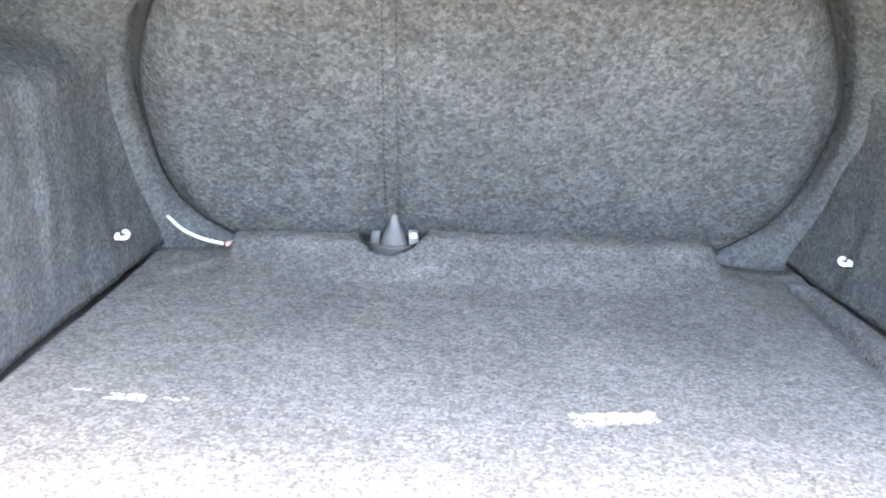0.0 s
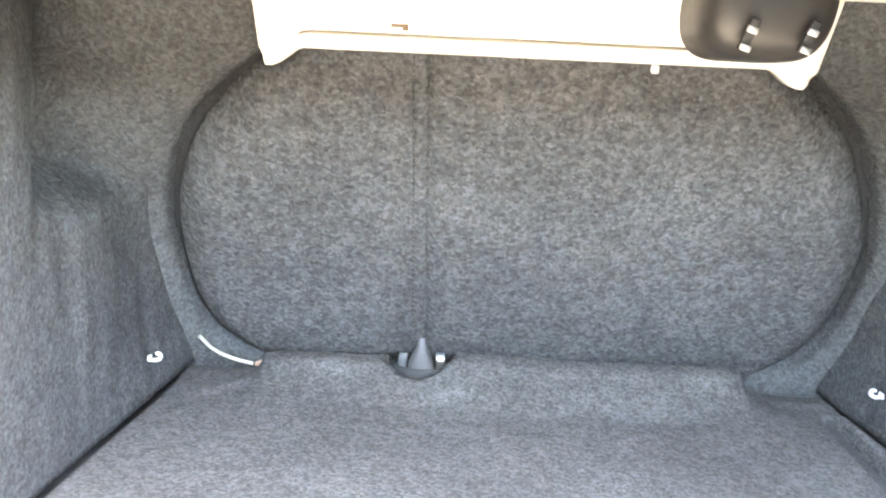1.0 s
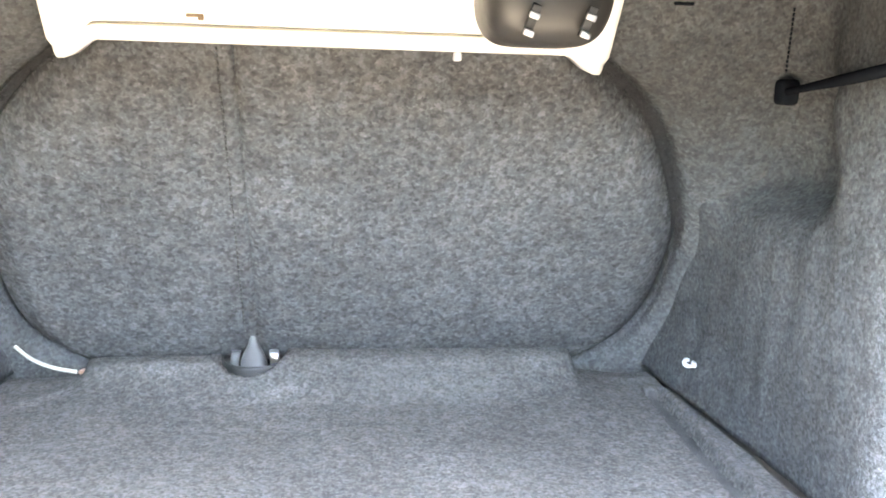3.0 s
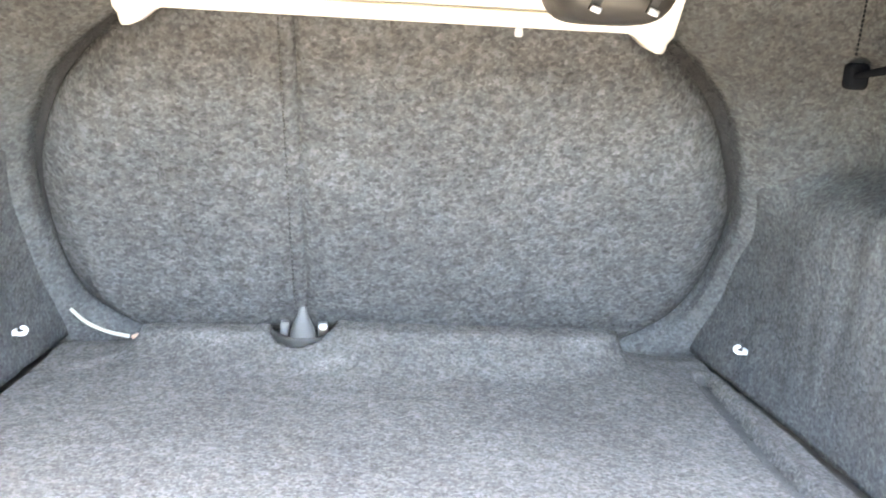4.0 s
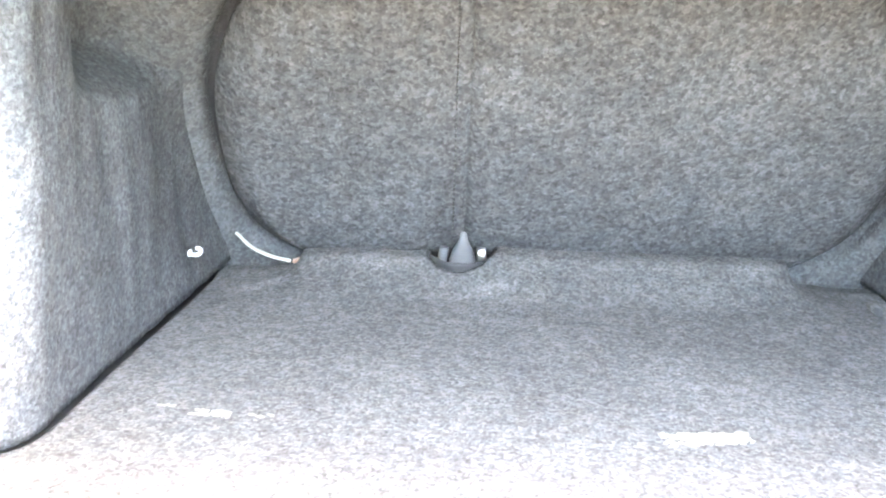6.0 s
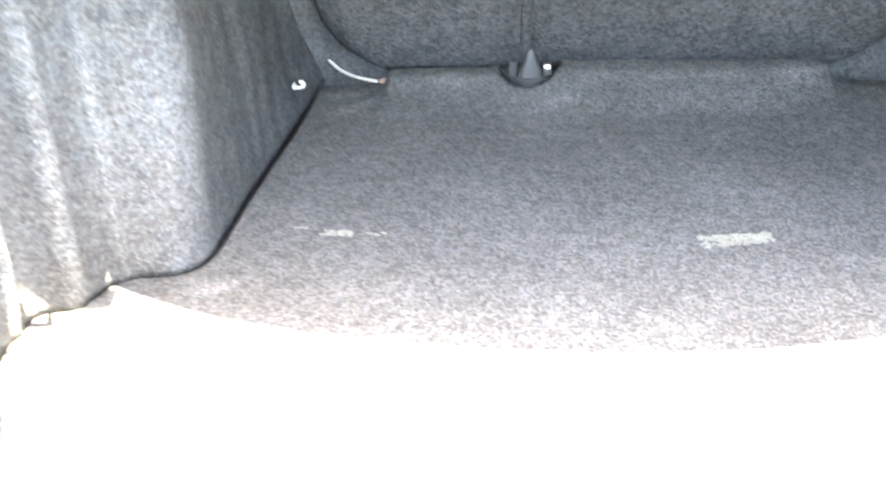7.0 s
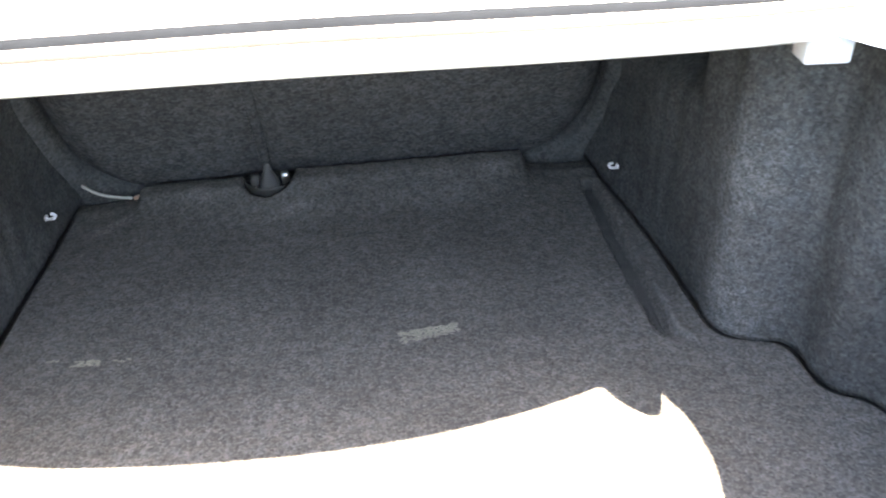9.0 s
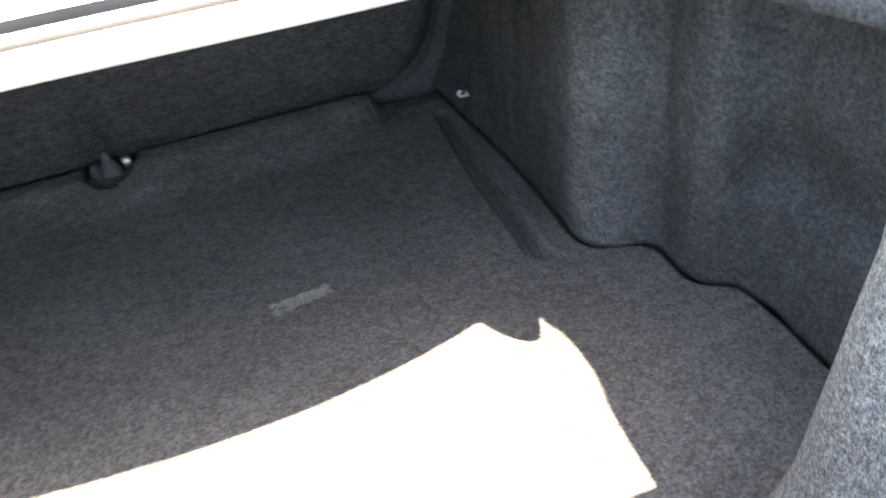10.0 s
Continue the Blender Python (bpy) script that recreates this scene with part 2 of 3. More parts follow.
def mat_height(x, y):
    z = 0.0
    soft = 0.13 * (1 - smooth(y, 1.20, 1.285))
    ramp_x = smooth(x, -0.378 - 0.6 * soft, -0.358 + soft) * (1 - smooth(x, 0.340 - soft, 0.362 + 0.6 * soft))
    broad = smooth(x, -0.47, -0.30) * (1 - smooth(x, 0.28, 0.46))
    z += 0.012 * smooth(y, 1.06, 1.30) * broad + (0.030 + 0.010 * smooth(x, -0.16, -0.10)) * smooth(y, 1.16, 1.305) * ramp_x
    # rolled edge along the seat backs
    z += 0.003 * math.exp(-(((y - 1.262) / 0.012) ** 2)) - 0.004 * smooth(y, 1.290, 1.305)
    # half-round recess for the latch
    d = math.hypot((x + 0.13) / 0.048, (y - 1.290) / 0.054)
    z -= 0.07 * (1 - smooth(d, 0.88, 1.0))
    z += 0.002 * math.exp(-((d - 1.25) / 0.2) ** 2)
    # pressed crease beside the wall on one side
    if 0.72 < y < 1.23:
        cx = crease_x(y)
        z -= 0.016 * math.exp(-((x - cx) / 0.0142) ** 6) * smooth(y, 0.725, 0.78) * (1 - smooth(y, 1.212, 1.226))
        z += 0.003 * math.exp(-((x - cx - 0.022) / 0.009) ** 2) * smooth(y, 0.725, 0.78) * (1 - smooth(y, 1.212, 1.226))
    z += 0.0022 * noise.noise((x * 5, y * 5, 0)) + 0.0012 * noise.noise((x * 17, y * 17, 3))
    return z


def mat_end(x):
    ramp_x = smooth(x, -0.378, -0.358) * (1 - smooth(x, 0.340, 0.362))
    return 1.2865 * ramp_x + 1.312 * (1 - ramp_x)


rows = []
ys = [-0.10 + 0.006 * k for k in range(235)]
ys = [y for y in ys if y <= 1.305]
GAP = 0.005
MAT_RIGHT = [(p.x, p.y) for p in rounded_plan(PLAN_RIGHT, RADII_RIGHT, 0.005)]
MAT_LEFT = [(p.x, p.y) for p in rounded_plan(PLAN_LEFT, RADII, 0.005)]
for y in ys:
    right, left = width_at(MAT_RIGHT, y) - GAP, width_at(MAT_LEFT, y) - 1.25 * GAP * (1 - 0.85 * smooth(y, 0.57, 0.60) * (1 - smooth(y, 0.71, 0.74)))
    row = []
    across = [-left + (0.415 + left) * k / 195 for k in range(195)] + [0.415 + (right - 0.415) * k / 60 for k in range(61)]
    for x in across:
        edge = min(x + left, right - x)
        row.append(Vector((x, y, mat_height(x, y) - 0.004 * (1 - smooth(edge, 0.0, 0.006)))))
    row = [row[0] + Vector((0, 0, -0.03))] + row + [row[-1] + Vector((0, 0, -0.03))]
    rows.append(row)
rows = [[Vector((p.x, p.y if p.y < 1.1 else 1.1 + (p.y - 1.1) * (mat_end(p.x) - 1.1) / 0.204, p.z)) for p in row] for row in rows]
rows.append([p + Vector((0, 0.001, -0.03)) for p in rows[-1]])
# rubbed patches: middle, half width, half depth, slant, strength
RUBBED = [(-0.412, 1.207, 0.036, 0.017, 0.5, 0.42), (-0.252, 1.240, 0.034, 0.018, 0.0, 0.22), (-0.094, 1.190, 0.036, 0.010, 0.25, 0.24), (0.287, 1.245, 0.024, 0.018, 0.1, 0.22), (-0.50, 0.715, 0.035, 0.016, 0.2, 0.30), (0.476, 0.98, 0.007, 0.20, 0.0, 0.12)]
wear_and_light = []
for row in rows:
    for p in row:
        lighten = 0.0
        for cx, cy, wide, deep, slant, much in RUBBED:
            line = p.y - cy - slant * (p.x - cx)
            ragged = 0.75 + 0.5 * noise.noise((p.x * 40, p.y * 40, 4))
            lighten = max(lighten, much * ragged * math.exp(-((line / deep) ** 4) - ((p.x - cx) / wide) ** 4))
        wear_and_light.append(min(0.6, lighten))
mat = obj("floor_mat", grid(rows), CARPET_FLOOR)
mat.data.attributes.new("wear_and_light", "FLOAT", "POINT").data.foreach_set("value", wear_and_light)
tagged(mat, "grey speckled carpet mat covering the boot floor", "floor mat")


# ---- dark strip added in the mat's crease, whose own shade is too weak ----
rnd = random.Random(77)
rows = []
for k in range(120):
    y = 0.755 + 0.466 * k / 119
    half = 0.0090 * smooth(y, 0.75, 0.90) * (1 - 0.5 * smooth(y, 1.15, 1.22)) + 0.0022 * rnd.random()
    rows.append([(crease_x(y) + half * u, y, mat_height(crease_x(y), y) + 0.0025 - 0.0015 * u * u + 0.001 * rnd.random()) for u in (-1.1, -0.5, 0.0, 0.5, 1.1)])
joint = new("crease_strip")
part("strip", grid(rows), CREASE_DARK, joint)
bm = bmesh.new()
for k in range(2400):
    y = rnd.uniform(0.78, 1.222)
    x = crease_x(y) + rnd.choice((-1, 1)) * rnd.gauss(0.0095, 0.0045)
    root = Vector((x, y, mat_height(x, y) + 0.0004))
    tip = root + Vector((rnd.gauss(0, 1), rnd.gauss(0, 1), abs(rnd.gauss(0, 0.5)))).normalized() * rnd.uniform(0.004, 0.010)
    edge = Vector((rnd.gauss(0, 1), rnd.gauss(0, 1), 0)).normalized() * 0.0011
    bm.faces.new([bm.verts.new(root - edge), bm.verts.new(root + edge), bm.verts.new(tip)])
part("fringe", bm, CREASE_DARK, joint, "dark loose fibres added along the crease", False)
tagged(joint, "dark frayed strip added to darken the mat's crease", "joint")


# ---- side trims ----
RIDGES = [(0.612, 0.730, 0.020), (0.645, 0.672, 0.022), (0.696, 0.615, 0.020)]


def side_wall(name, plan, sign, label):
    line = rounded_plan(plan, RADII_RIGHT if sign > 0 else RADII, 0.005)
    rows, wear_and_light, tufts = [], [], []
    levels = [0.003] + [0.0125 * k for k in range(1, 46)]
    for level in levels:
        row = []
        for i, p in enumerate(line):
            a, b = line[max(0, i - 1)], line[min(len(line) - 1, i + 1)]
            d = (b - a).normalized()
            outward = Vector((-d.y, d.x))
            y = p.y
            z = level * (1 - 0.13 * (1 - smooth(y, 0.52, 0.64)) + (0.1 * (1 - smooth(y, 0.155, 0.21)) if sign > 0 else 0.0))
            if sign < 0:
                z -= 0.012 * smooth(z, 0.445, 0.489) * (1 - smooth(y, 0.50, 0.60))
            off = 0.07 * smooth(z, 0.28, 0.345) * smooth(y - 0.022 * math.exp(-(((z - 0.425) / 0.04) ** 2)), 0.875, 0.985) * (1 - 0.6 * smooth(z, 0.455, 0.475))
            off += 0.014 * smooth(z, 0.0, 0.12) * smooth(y, 1.0, 1.2)
            pocket = smooth(y, 0.27, 0.31) * (1 - smooth(y, 0.56, 0.60))
            off += pocket * (0.02 * smooth(z, 0.0, 0.12) + 0.026 * smooth(z, 0.135, 0.165) - 0.022 * smooth(z, 0.175, 0.30))
            near = 1 - (smooth(y, 0.155, 0.21) if sign > 0 else smooth(y, 0.19, 0.245))
            off += near * ((0.11 * min(z, 0.42) - 0.066 - 0.030 * (1 - smooth(z, 0.0, 0.21))) if sign > 0 else (0.03 * z - 0.012))
            off += 0.0025 * noise.noise((p.x * 9 * sign, y * 9, z * 9)) + 0.003 * noise.noise((p.x * 30, y * 30, z * 4))
            q = p + outward * off
            if sign < 0:
                q.x -= 0.09 * z * (1 - smooth(y, 0.74, 0.95)) * smooth(y, 0.3, 0.5) * (1 - smooth(z, 0.40, 0.43) * (1 - smooth(y, 0.5, 0.6)))
                lighten = 0.0
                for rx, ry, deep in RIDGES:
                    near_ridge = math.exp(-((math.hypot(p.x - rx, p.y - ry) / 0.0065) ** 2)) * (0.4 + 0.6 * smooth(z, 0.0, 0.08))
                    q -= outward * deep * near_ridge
                    # worn ridges, their paleness faded upwards to match the darker upper wall
                    lighten = max(lighten, near_ridge * (0.5 + 0.3 * noise.noise((rx * 40, 5, z * 12))) * (1 - 0.75 * smooth(z, 0.27, 0.40)))
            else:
                lighten = 0.0
            # the felt turns in to the panel round the seats with a soft hollow
            gap = 0.84 * (1.30 - (z - 0.05) * 0.646 - q.y) - 0.0025
            turn_in = max(0.004, min(0.045, q.x - oval(z, sign) - 0.030)) * (0.25 + 0.75 * smooth(z, 0.02, 0.16))
            u = min(1.0, max(0.0, 1 - gap / 0.070))
            q.x -= turn_in * (1 - math.sqrt(1 - u * u * 0.9999))
            # bright band painted on the convex corner, faded upwards as the light fades
            corner = (y - 0.75) / (0.035 if y < 0.75 else 0.06)
            lighten = max(lighten, ((0.38 if sign > 0 else 0.20) + 0.16 * noise.noise((2, sign, z * 9))) * math.exp(-corner * corner) * (1 - 0.85 * smooth(z, 0.22, 0.40)))
            # extra brightness painted on the near flange, which catches more daylight
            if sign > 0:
                lighten = max(lighten, near * (0.62 + 0.15 * noise.noise((p.x * 12, y * 12, z * 12))))
            wear_and_light.append(max(0.0, min(0.75, lighten)))
            # carpeted ledge over the pocket
            roof = smooth(z, 0.434 if sign > 0 else 0.428, 0.452 if sign > 0 else 0.446) * smooth(y, 0.25, 0.31) * (1 - smooth(y, 0.485 if sign > 0 else 0.458, 0.52 if sign > 0 else 0.493))
            edge_x = 0.586 + 0.385 * (0.43 - y) if sign > 0 else 0.585 + 0.5 * (0.434 - y)
            q.x += (min(edge_x, q.x) - q.x) * roof
            row.append((sign * q.x, q.y, z))
            if 0.13 < y < 0.27 and z > 0.04:
                tufts.append((Vector((sign * q.x, q.y, z)), Vector((-sign * outward.x, -outward.y, 0))))
        rows.append(row)
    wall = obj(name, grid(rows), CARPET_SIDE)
    wall.data.attributes.new("wear_and_light", "FLOAT", "POINT").data.foreach_set("value", wear_and_light)
    m = wall.modifiers.new("thickness", "SOLIDIFY")
    m.thickness, m.offset = 0.006, -1
    rnd = random.Random(11 + sign)
    bm = bmesh.new()
    for k in range(2600):
        base, out = rnd.choice(tufts)
        base = base + Vector((0, 0, rnd.uniform(-0.006, 0.006)))
        tip = base + (out + Vector((rnd.gauss(0, 0.6), rnd.gauss(0, 0.6), rnd.gauss(0, 0.6)))).normalized() * rnd.uniform(0.003, 0.0075)
        side = Vector((rnd.gauss(0, 1), rnd.gauss(0, 1), rnd.gauss(0, 1))).normalized() * 0.0005
        root = base - out * 0.001
        bm.faces.new([bm.verts.new(root - side), bm.verts.new(root + side), bm.verts.new(tip)])
    part("fringe", bm, CARPET_SIDE, wall, "loose carpet fibres along the folded edge", False)
    return tagged(wall, label, "side trim", kind="structure")


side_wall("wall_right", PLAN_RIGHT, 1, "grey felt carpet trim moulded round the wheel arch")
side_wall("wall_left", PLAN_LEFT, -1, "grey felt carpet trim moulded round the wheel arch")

# ---- bulkhead carpet round the seat backs ----
rows = []
N = 220
HIGH = 0.60
inner = []
for k in range(N):
    a = 2 * math.pi * k / N
    c, s = math.cos(a), math.sin(a)
    lo, hi = 0.0, 0.8
    for _ in range(40):
        mid = (lo + hi) / 2
        x, z = mid * c, 0.2 + mid * s
        if -0.03 < z < 0.53 and abs(x) < oval(z, x):
            lo = mid
        else:
            hi = mid
    inner.append((lo * c, 0.2 + lo * s, c, s))
for r, out in ((0.002, -0.05), (0.0, -0.036), (0.001, -0.026), (0.006, -0.017), (0.014, -0.009), (0.025, -0.001), (0.037, 0.005), (0.048, 0.0088), (0.056, 0.0103)):
    rows.append([seat_point(x + r * c, z + r * s, out) for x, z, c, s in inner])
for f in (0.1, 0.25, 0.45, 0.7, 1.0):
    row = []
    for x, z, c, s in inner:
        far = min(0.70 / max(abs(c), 1e-6), ((HIGH - 0.2) if s > 0 else 0.26) / max(abs(s), 1e-6))
        ex, ez = far * c, 0.2 + far * s
        x0, z0 = x + 0.056 * c, z + 0.056 * s
        px, pz = x0 + (ex - x0) * f, z0 + (ez - z0) * f
        row.append(seat_point(px, pz, 0.0105 + 0.002 * noise.noise((px * 8, pz * 8, 7))))
    rows.append(row)
bulkhead = obj("bulkhead_trim", grid(rows, close=True), CARPET_FLANGE)
tagged(bulkhead, "grey felt carpet panel framing the seat opening", "trim", kind="structure")
for x, z in ((0.360, 0.544), (-0.387, 0.531)):
    part("slot", block(0.022, 0.004, 0.0035, seat_point(x, z, 0.0125), 0.001), SEAL, bulkhead, "narrow dark slot")
seam = bmesh.new()
for k in range(14):
    u, v = k / 14, (k + 0.6) / 14
    tube([seat_point(0.487 + 0.022 * w, 0.544 - 0.07 * w, 0.0118) for w in (u, v)], 0.0013, 5, seam)
part("seam", seam, SEAL, bulkhead, "dark stitched seam")


# ---- the two rear seat backs ----
def seat_back(x_from, x_to, label):
    """One folding seat back, its carpeted rear face towards the boot."""
    root_ob = new("rear_seat_back")
    root_ob.location = (0, 0, 0)
    rows = []
    for k in range(76):
        z = -0.02 + 0.53 * k / 75
        w = max(0.02, oval(z, x_to) - 0.005 - 0.010 * smooth(z, 0.15, 0.38))
        a, b = max(-w, x_from), min(w, x_to)
        row = []
        for j in range(61):
            u = j / 60
            x = a + (b - a) * u
            e = min(x - a, b - x)
            edge_x = min(x + w, w - x)
            fall = -0.006 * (1 - smooth(e, 0.0, 0.0035)) - 0.002 * (1 - smooth(e, 0.0, 0.03)) - 0.022 * (1 - smooth(edge_x, -0.01, 0.05))
            fall += 0.003 * noise.noise((x * 6, z * 6, 1)) + 0.001 * noise.noise((x * 25, z * 25, 1))
            if x_to == SPLIT_X:
                fall -= 0.0015 * math.exp(-((b - x - 0.018) / 0.0022) ** 2)
            foot = 0.041 * smooth(x, -0.385, -0.358) * (1 - smooth(x, 0.342, 0.368)) - 0.022
            fall -= 0.03 * (1 - smooth(z, foot - 0.012, foot - 0.001))
            row.append(seat_point(x, max(z, foot), fall - 0.006))
        rows.append(row)
    rows = [[p - 0.03 * SEAT_OUT for p in rows[0]]] + rows + [[p - 0.03 * SEAT_OUT for p in rows[-1]]]
    part("cover", grid(rows), CARPET_SEAT, root_ob)
    sign = -1 if x_to == SPLIT_X else 1
    line = [seat_point(sign * (oval(z, sign) - 0.004 - 0.004 * smooth(z, 0.15, 0.38)), z, -0.050) for z in [0.015 + 0.455 * k / 60 for k in range(61)]]
    part("edge_binding", tube(line, 0.010, 10), FELT_DARK, root_ob, "dark felt edge binding")
    rnd = random.Random(31 + sign)
    bm = bmesh.new()
    for k in range(3600 if sign > 0 else 2000):
        z = 0.02 + 0.46 * rnd.random() ** 0.8
        wide = (0.3 + 0.75 * smooth(z, 0.10, 0.42)) * (1.0 if sign > 0 else 0.75)
        half = oval(z, sign)
        slope = (oval(z + 0.004, sign) - oval(z - 0.004, sign)) / 0.008
        nx, nz = Vector((1.0, -slope)).normalized()
        shift = rnd.gauss(0.0, 0.0042) * wide
        x, zz = sign * (half - 0.003 + nx * shift), z + nz * shift
        root = seat_point(x, zz, -0.020 + 0.012 * rnd.random())
        a = rnd.uniform(0, 2 * math.pi)
        along = Vector((math.cos(a), 0, 0)) + math.sin(a) * SEAT_DIR
        tip = root + (along * 0.8 + SEAT_OUT * rnd.uniform(0.1, 0.9)) * rnd.uniform(0.004, 0.011) * wide
        side = along.cross(SEAT_OUT) * 0.0007
        bm.faces.new([bm.verts.new(root - side), bm.verts.new(root + side), bm.verts.new(tip)])
    part("fringe", bm, FELT_DARK, root_ob, "dark loose felt fibres round the edge", False)
    if sign < 0:
        bm = bmesh.new()
        for k in range(52):
            z = 0.07 + 0.0078 * k
            tube([seat_point(SPLIT_X - 0.0175, z, -0.006), seat_point(SPLIT_X - 0.0175, z + 0.0048, -0.006)], 0.0009, 5, bm)
        part("seam", bm, DARK_PLASTIC, root_ob, "dark stitched seam")
    return tagged(root_ob, label, "seat back", group="rear seat backs")


seat_back(-1, SPLIT_X, "narrow folding rear seat back in grey speckled carpet")
seat_back(SPLIT_X, 1, "wide folding rear seat back in grey speckled carpet")

# dark cavity behind the seats
bm = grid([[seat_point(x, z, -0.06) for x in (-0.7, 0.7)] for z in (-0.06, 0.6)])
tagged(obj("wall_front", bm, PAN), "black backing behind the seat backs", "wall", kind="structure")

# ---- white metal cross panel above the seats ----
panel = new("cross_panel")


def panel_low(x):
    a = abs(x + 0.0105) + 0.0105
    return 0.482 - 0.02 * smooth(a, 0.262, 0.302)


rows = []
for z_u in (0.0, 0.02, 0.05, 0.12, 0.16, 0.2, 0.6, 1.0):
    row = []
    for k in range(81):
        x = -0.307 + 0.593 * k / 80
        lo = panel_low(x)
        z = lo + (0.552 - lo) * z_u
        y = 1.017 - 0.646 * (z - 0.46) + 0.006 * (1 - smooth(z_u, 0.0, 0.04)) - 0.014 * smooth(z_u, 0.13, 0.19)
        row.append((x, y, z))
    rows.append(row)
rows = [[(x, y + 0.03, z + 0.004) for x, y, z in rows[0]]] + rows
sheet = part("sheet", grid(rows), PRIMER, panel)
sheet.modifiers.new("thickness", "SOLIDIFY").thickness = 0.003
# beige bar paints the fold's shade line, too faint by itself
line = []
for k in range(61):
    x = -0.266 + 0.512 * k / 60
    z = panel_low(x) + 0.013 - 0.006 * smooth(abs(x + 0.0105), 0.24, 0.283)
    z_u = (z - panel_low(x)) / (0.552 - panel_low(x))
    line.append((x, 1.017 - 0.646 * (z - 0.46) - 0.014 * smooth(z_u, 0.13, 0.19) - 0.0065, z))
part("fold", tube(line, 0.0014, 6), FOLD, panel, "thin beige bar drawn for the fold's shade")
bm = block(0.016, 0.004, 0.005, (-0.157, 0.971, 0.506), 0.001)
block(0.006, 0.004, 0.011, (-0.150, 0.971, 0.506), 0.001, bm=bm)
part("clip", bm, BRASS, panel, "small brown metal clip")
tagged(panel, "white painted metal cross panel above the seat backs", "body panel")

clip = obj("retaining_clip", block(0.009, 0.008, 0.010, (0.120, 1.012, 0.474), 0.0025), WHITE_PLASTIC)
tagged(clip, "small white plastic clip under the cross panel", "clip")

# ---- shelf underside ----
def deck_edge(x):
    a = min(abs(x), 0.56) / 0.47
    return 0.4518 + 0.09 * a ** 2.4 - 0.02 * x / 0.47, 0.548 - (0.033 if x < 0 else 0.029) * a ** 2


ceiling_rows = []
for dy, dz in ((0.064, 0.004), (0.12, 0.013), (0.2, 0.031), (0.3, 0.05), (0.62, 0.062)):
    row = []
    for k in range(41):
        x = -0.76 + 0.038 * k
        y, z = deck_edge(x)
        row.append((x, y + dy, z + dz - 0.006))
    ceiling_rows.append(row)
ceiling = obj("ceiling", grid(ceiling_rows), CEILING_FELT)
ceiling.modifiers.new("thickness", "SOLIDIFY").thickness = 0.004
tagged(ceiling, "dark felt lining under the rear shelf", "ceiling", kind="structure")

rows = []
for y, z in ((0.875, 0.580), (0.895, 0.572), (0.92, 0.566), (0.928, 0.558), (0.955, 0.553), (0.985, 0.552)):
    rows.append([(x, y, z) for x in [-0.40 + 0.02 * k for k in range(39)]])
rail = obj("shelf_rail", grid(rows), PRIMER)
rail.modifiers.new("thickness", "SOLIDIFY").thickness = 0.003
tagged(rail, "white primed metal rail under the rear shelf", "trim", kind="structure")

# ---- speaker housing ----
speaker = new("speaker_housing")
rows = []
for k in range(15):
    a = k / 14 * math.pi / 2
    s, h = math.sin(a) ** 0.42, math.cos(a)
    z = 0.557 - 0.073 * h ** 0.8 if k < 14 else 0.557
    ring = []
    for j in range(48):
        b = 2 * math.pi * j / 48
        c, d = math.cos(b), math.sin(b)
        ring.append((0.192 + 0.066 * s * math.copysign(abs(c) ** 0.48, c), 0.93 + 0.075 * s * math.copysign(abs(d) ** 0.48, d), z))
    rows.append(ring)
bm = grid(rows, close=True)
part("body", bm, DARK_PLASTIC, speaker)
for cx in (0.167, 0.221):
    slot = part("slot", block(0.009, 0.006, 0.030, (cx, 0.853, 0.507), 0.001, pose(0, 0, 0, 12, 18, 0)), BLACK_PLASTIC, speaker)
    for dz in (0.006, -0.010):
        part("spring_clip", block(0.010, 0.005, 0.006, (cx + 0.3 * dz, 0.850, 0.505 + dz), 0.001, pose(0, 0, 0, 12, 18, 0)), STEEL, slot, "bright metal spring clip")
tagged(speaker, "dark plastic rounded housing hung under the rear shelf", "speaker housing")


# ---- cargo hooks ----
def cargo_hook(x, sign, label):
    root = new("cargo_hook")
    pts = curve([(sign * 0.014, 0, -0.005), (sign * 0.004, 0, -0.0065), (-sign * 0.006, 0, -0.004), (-sign * 0.010, 0, 0.003), (-sign * 0.006, 0, 0.008), (0, 0, 0.007)], 20)
    part("hook", tube(pts, [0.0034 + 0.001 * math.sin(math.pi * k / 20) for k in range(21)], 10), WHITE_PLASTIC, root)
    part("base", block(0.006, 0.016, 0.012, (sign * 0.014, 0.004, -0.004), 0.002), WHITE_PLASTIC, root)
    root.matrix_basis = pose(x, 1.15, 0.066) @ Matrix.Scale(0.66, 4)
    return tagged(root, label, "hook", group="cargo hooks")


cargo_hook(0.482, 1, "white plastic cargo hook on the side trim")
cargo_hook(-0.482, -1, "white plastic cargo hook on the side trim")

# ---- release cable beside the narrow seat back ----
cable = new("release_cable")
line = curve([(-0.457, 1.262, 0.062), (-0.44, 1.276, 0.038), (-0.415, 1.288, 0.021), (-0.385, 1.294, 0.012)], 16)
part("sheath", tube(line, 0.0026, 8), CABLE, cable)
part("end_cap", block(0.013, 0.008, 0.006, (-0.375, 1.292, 0.014), 0.002, pose(0, 0, 0, 0, -18, 0)), COPPER, cable, "copper coloured end cap")
tagged(cable, "pale cable sheath along the edge of the seat back", "cable")

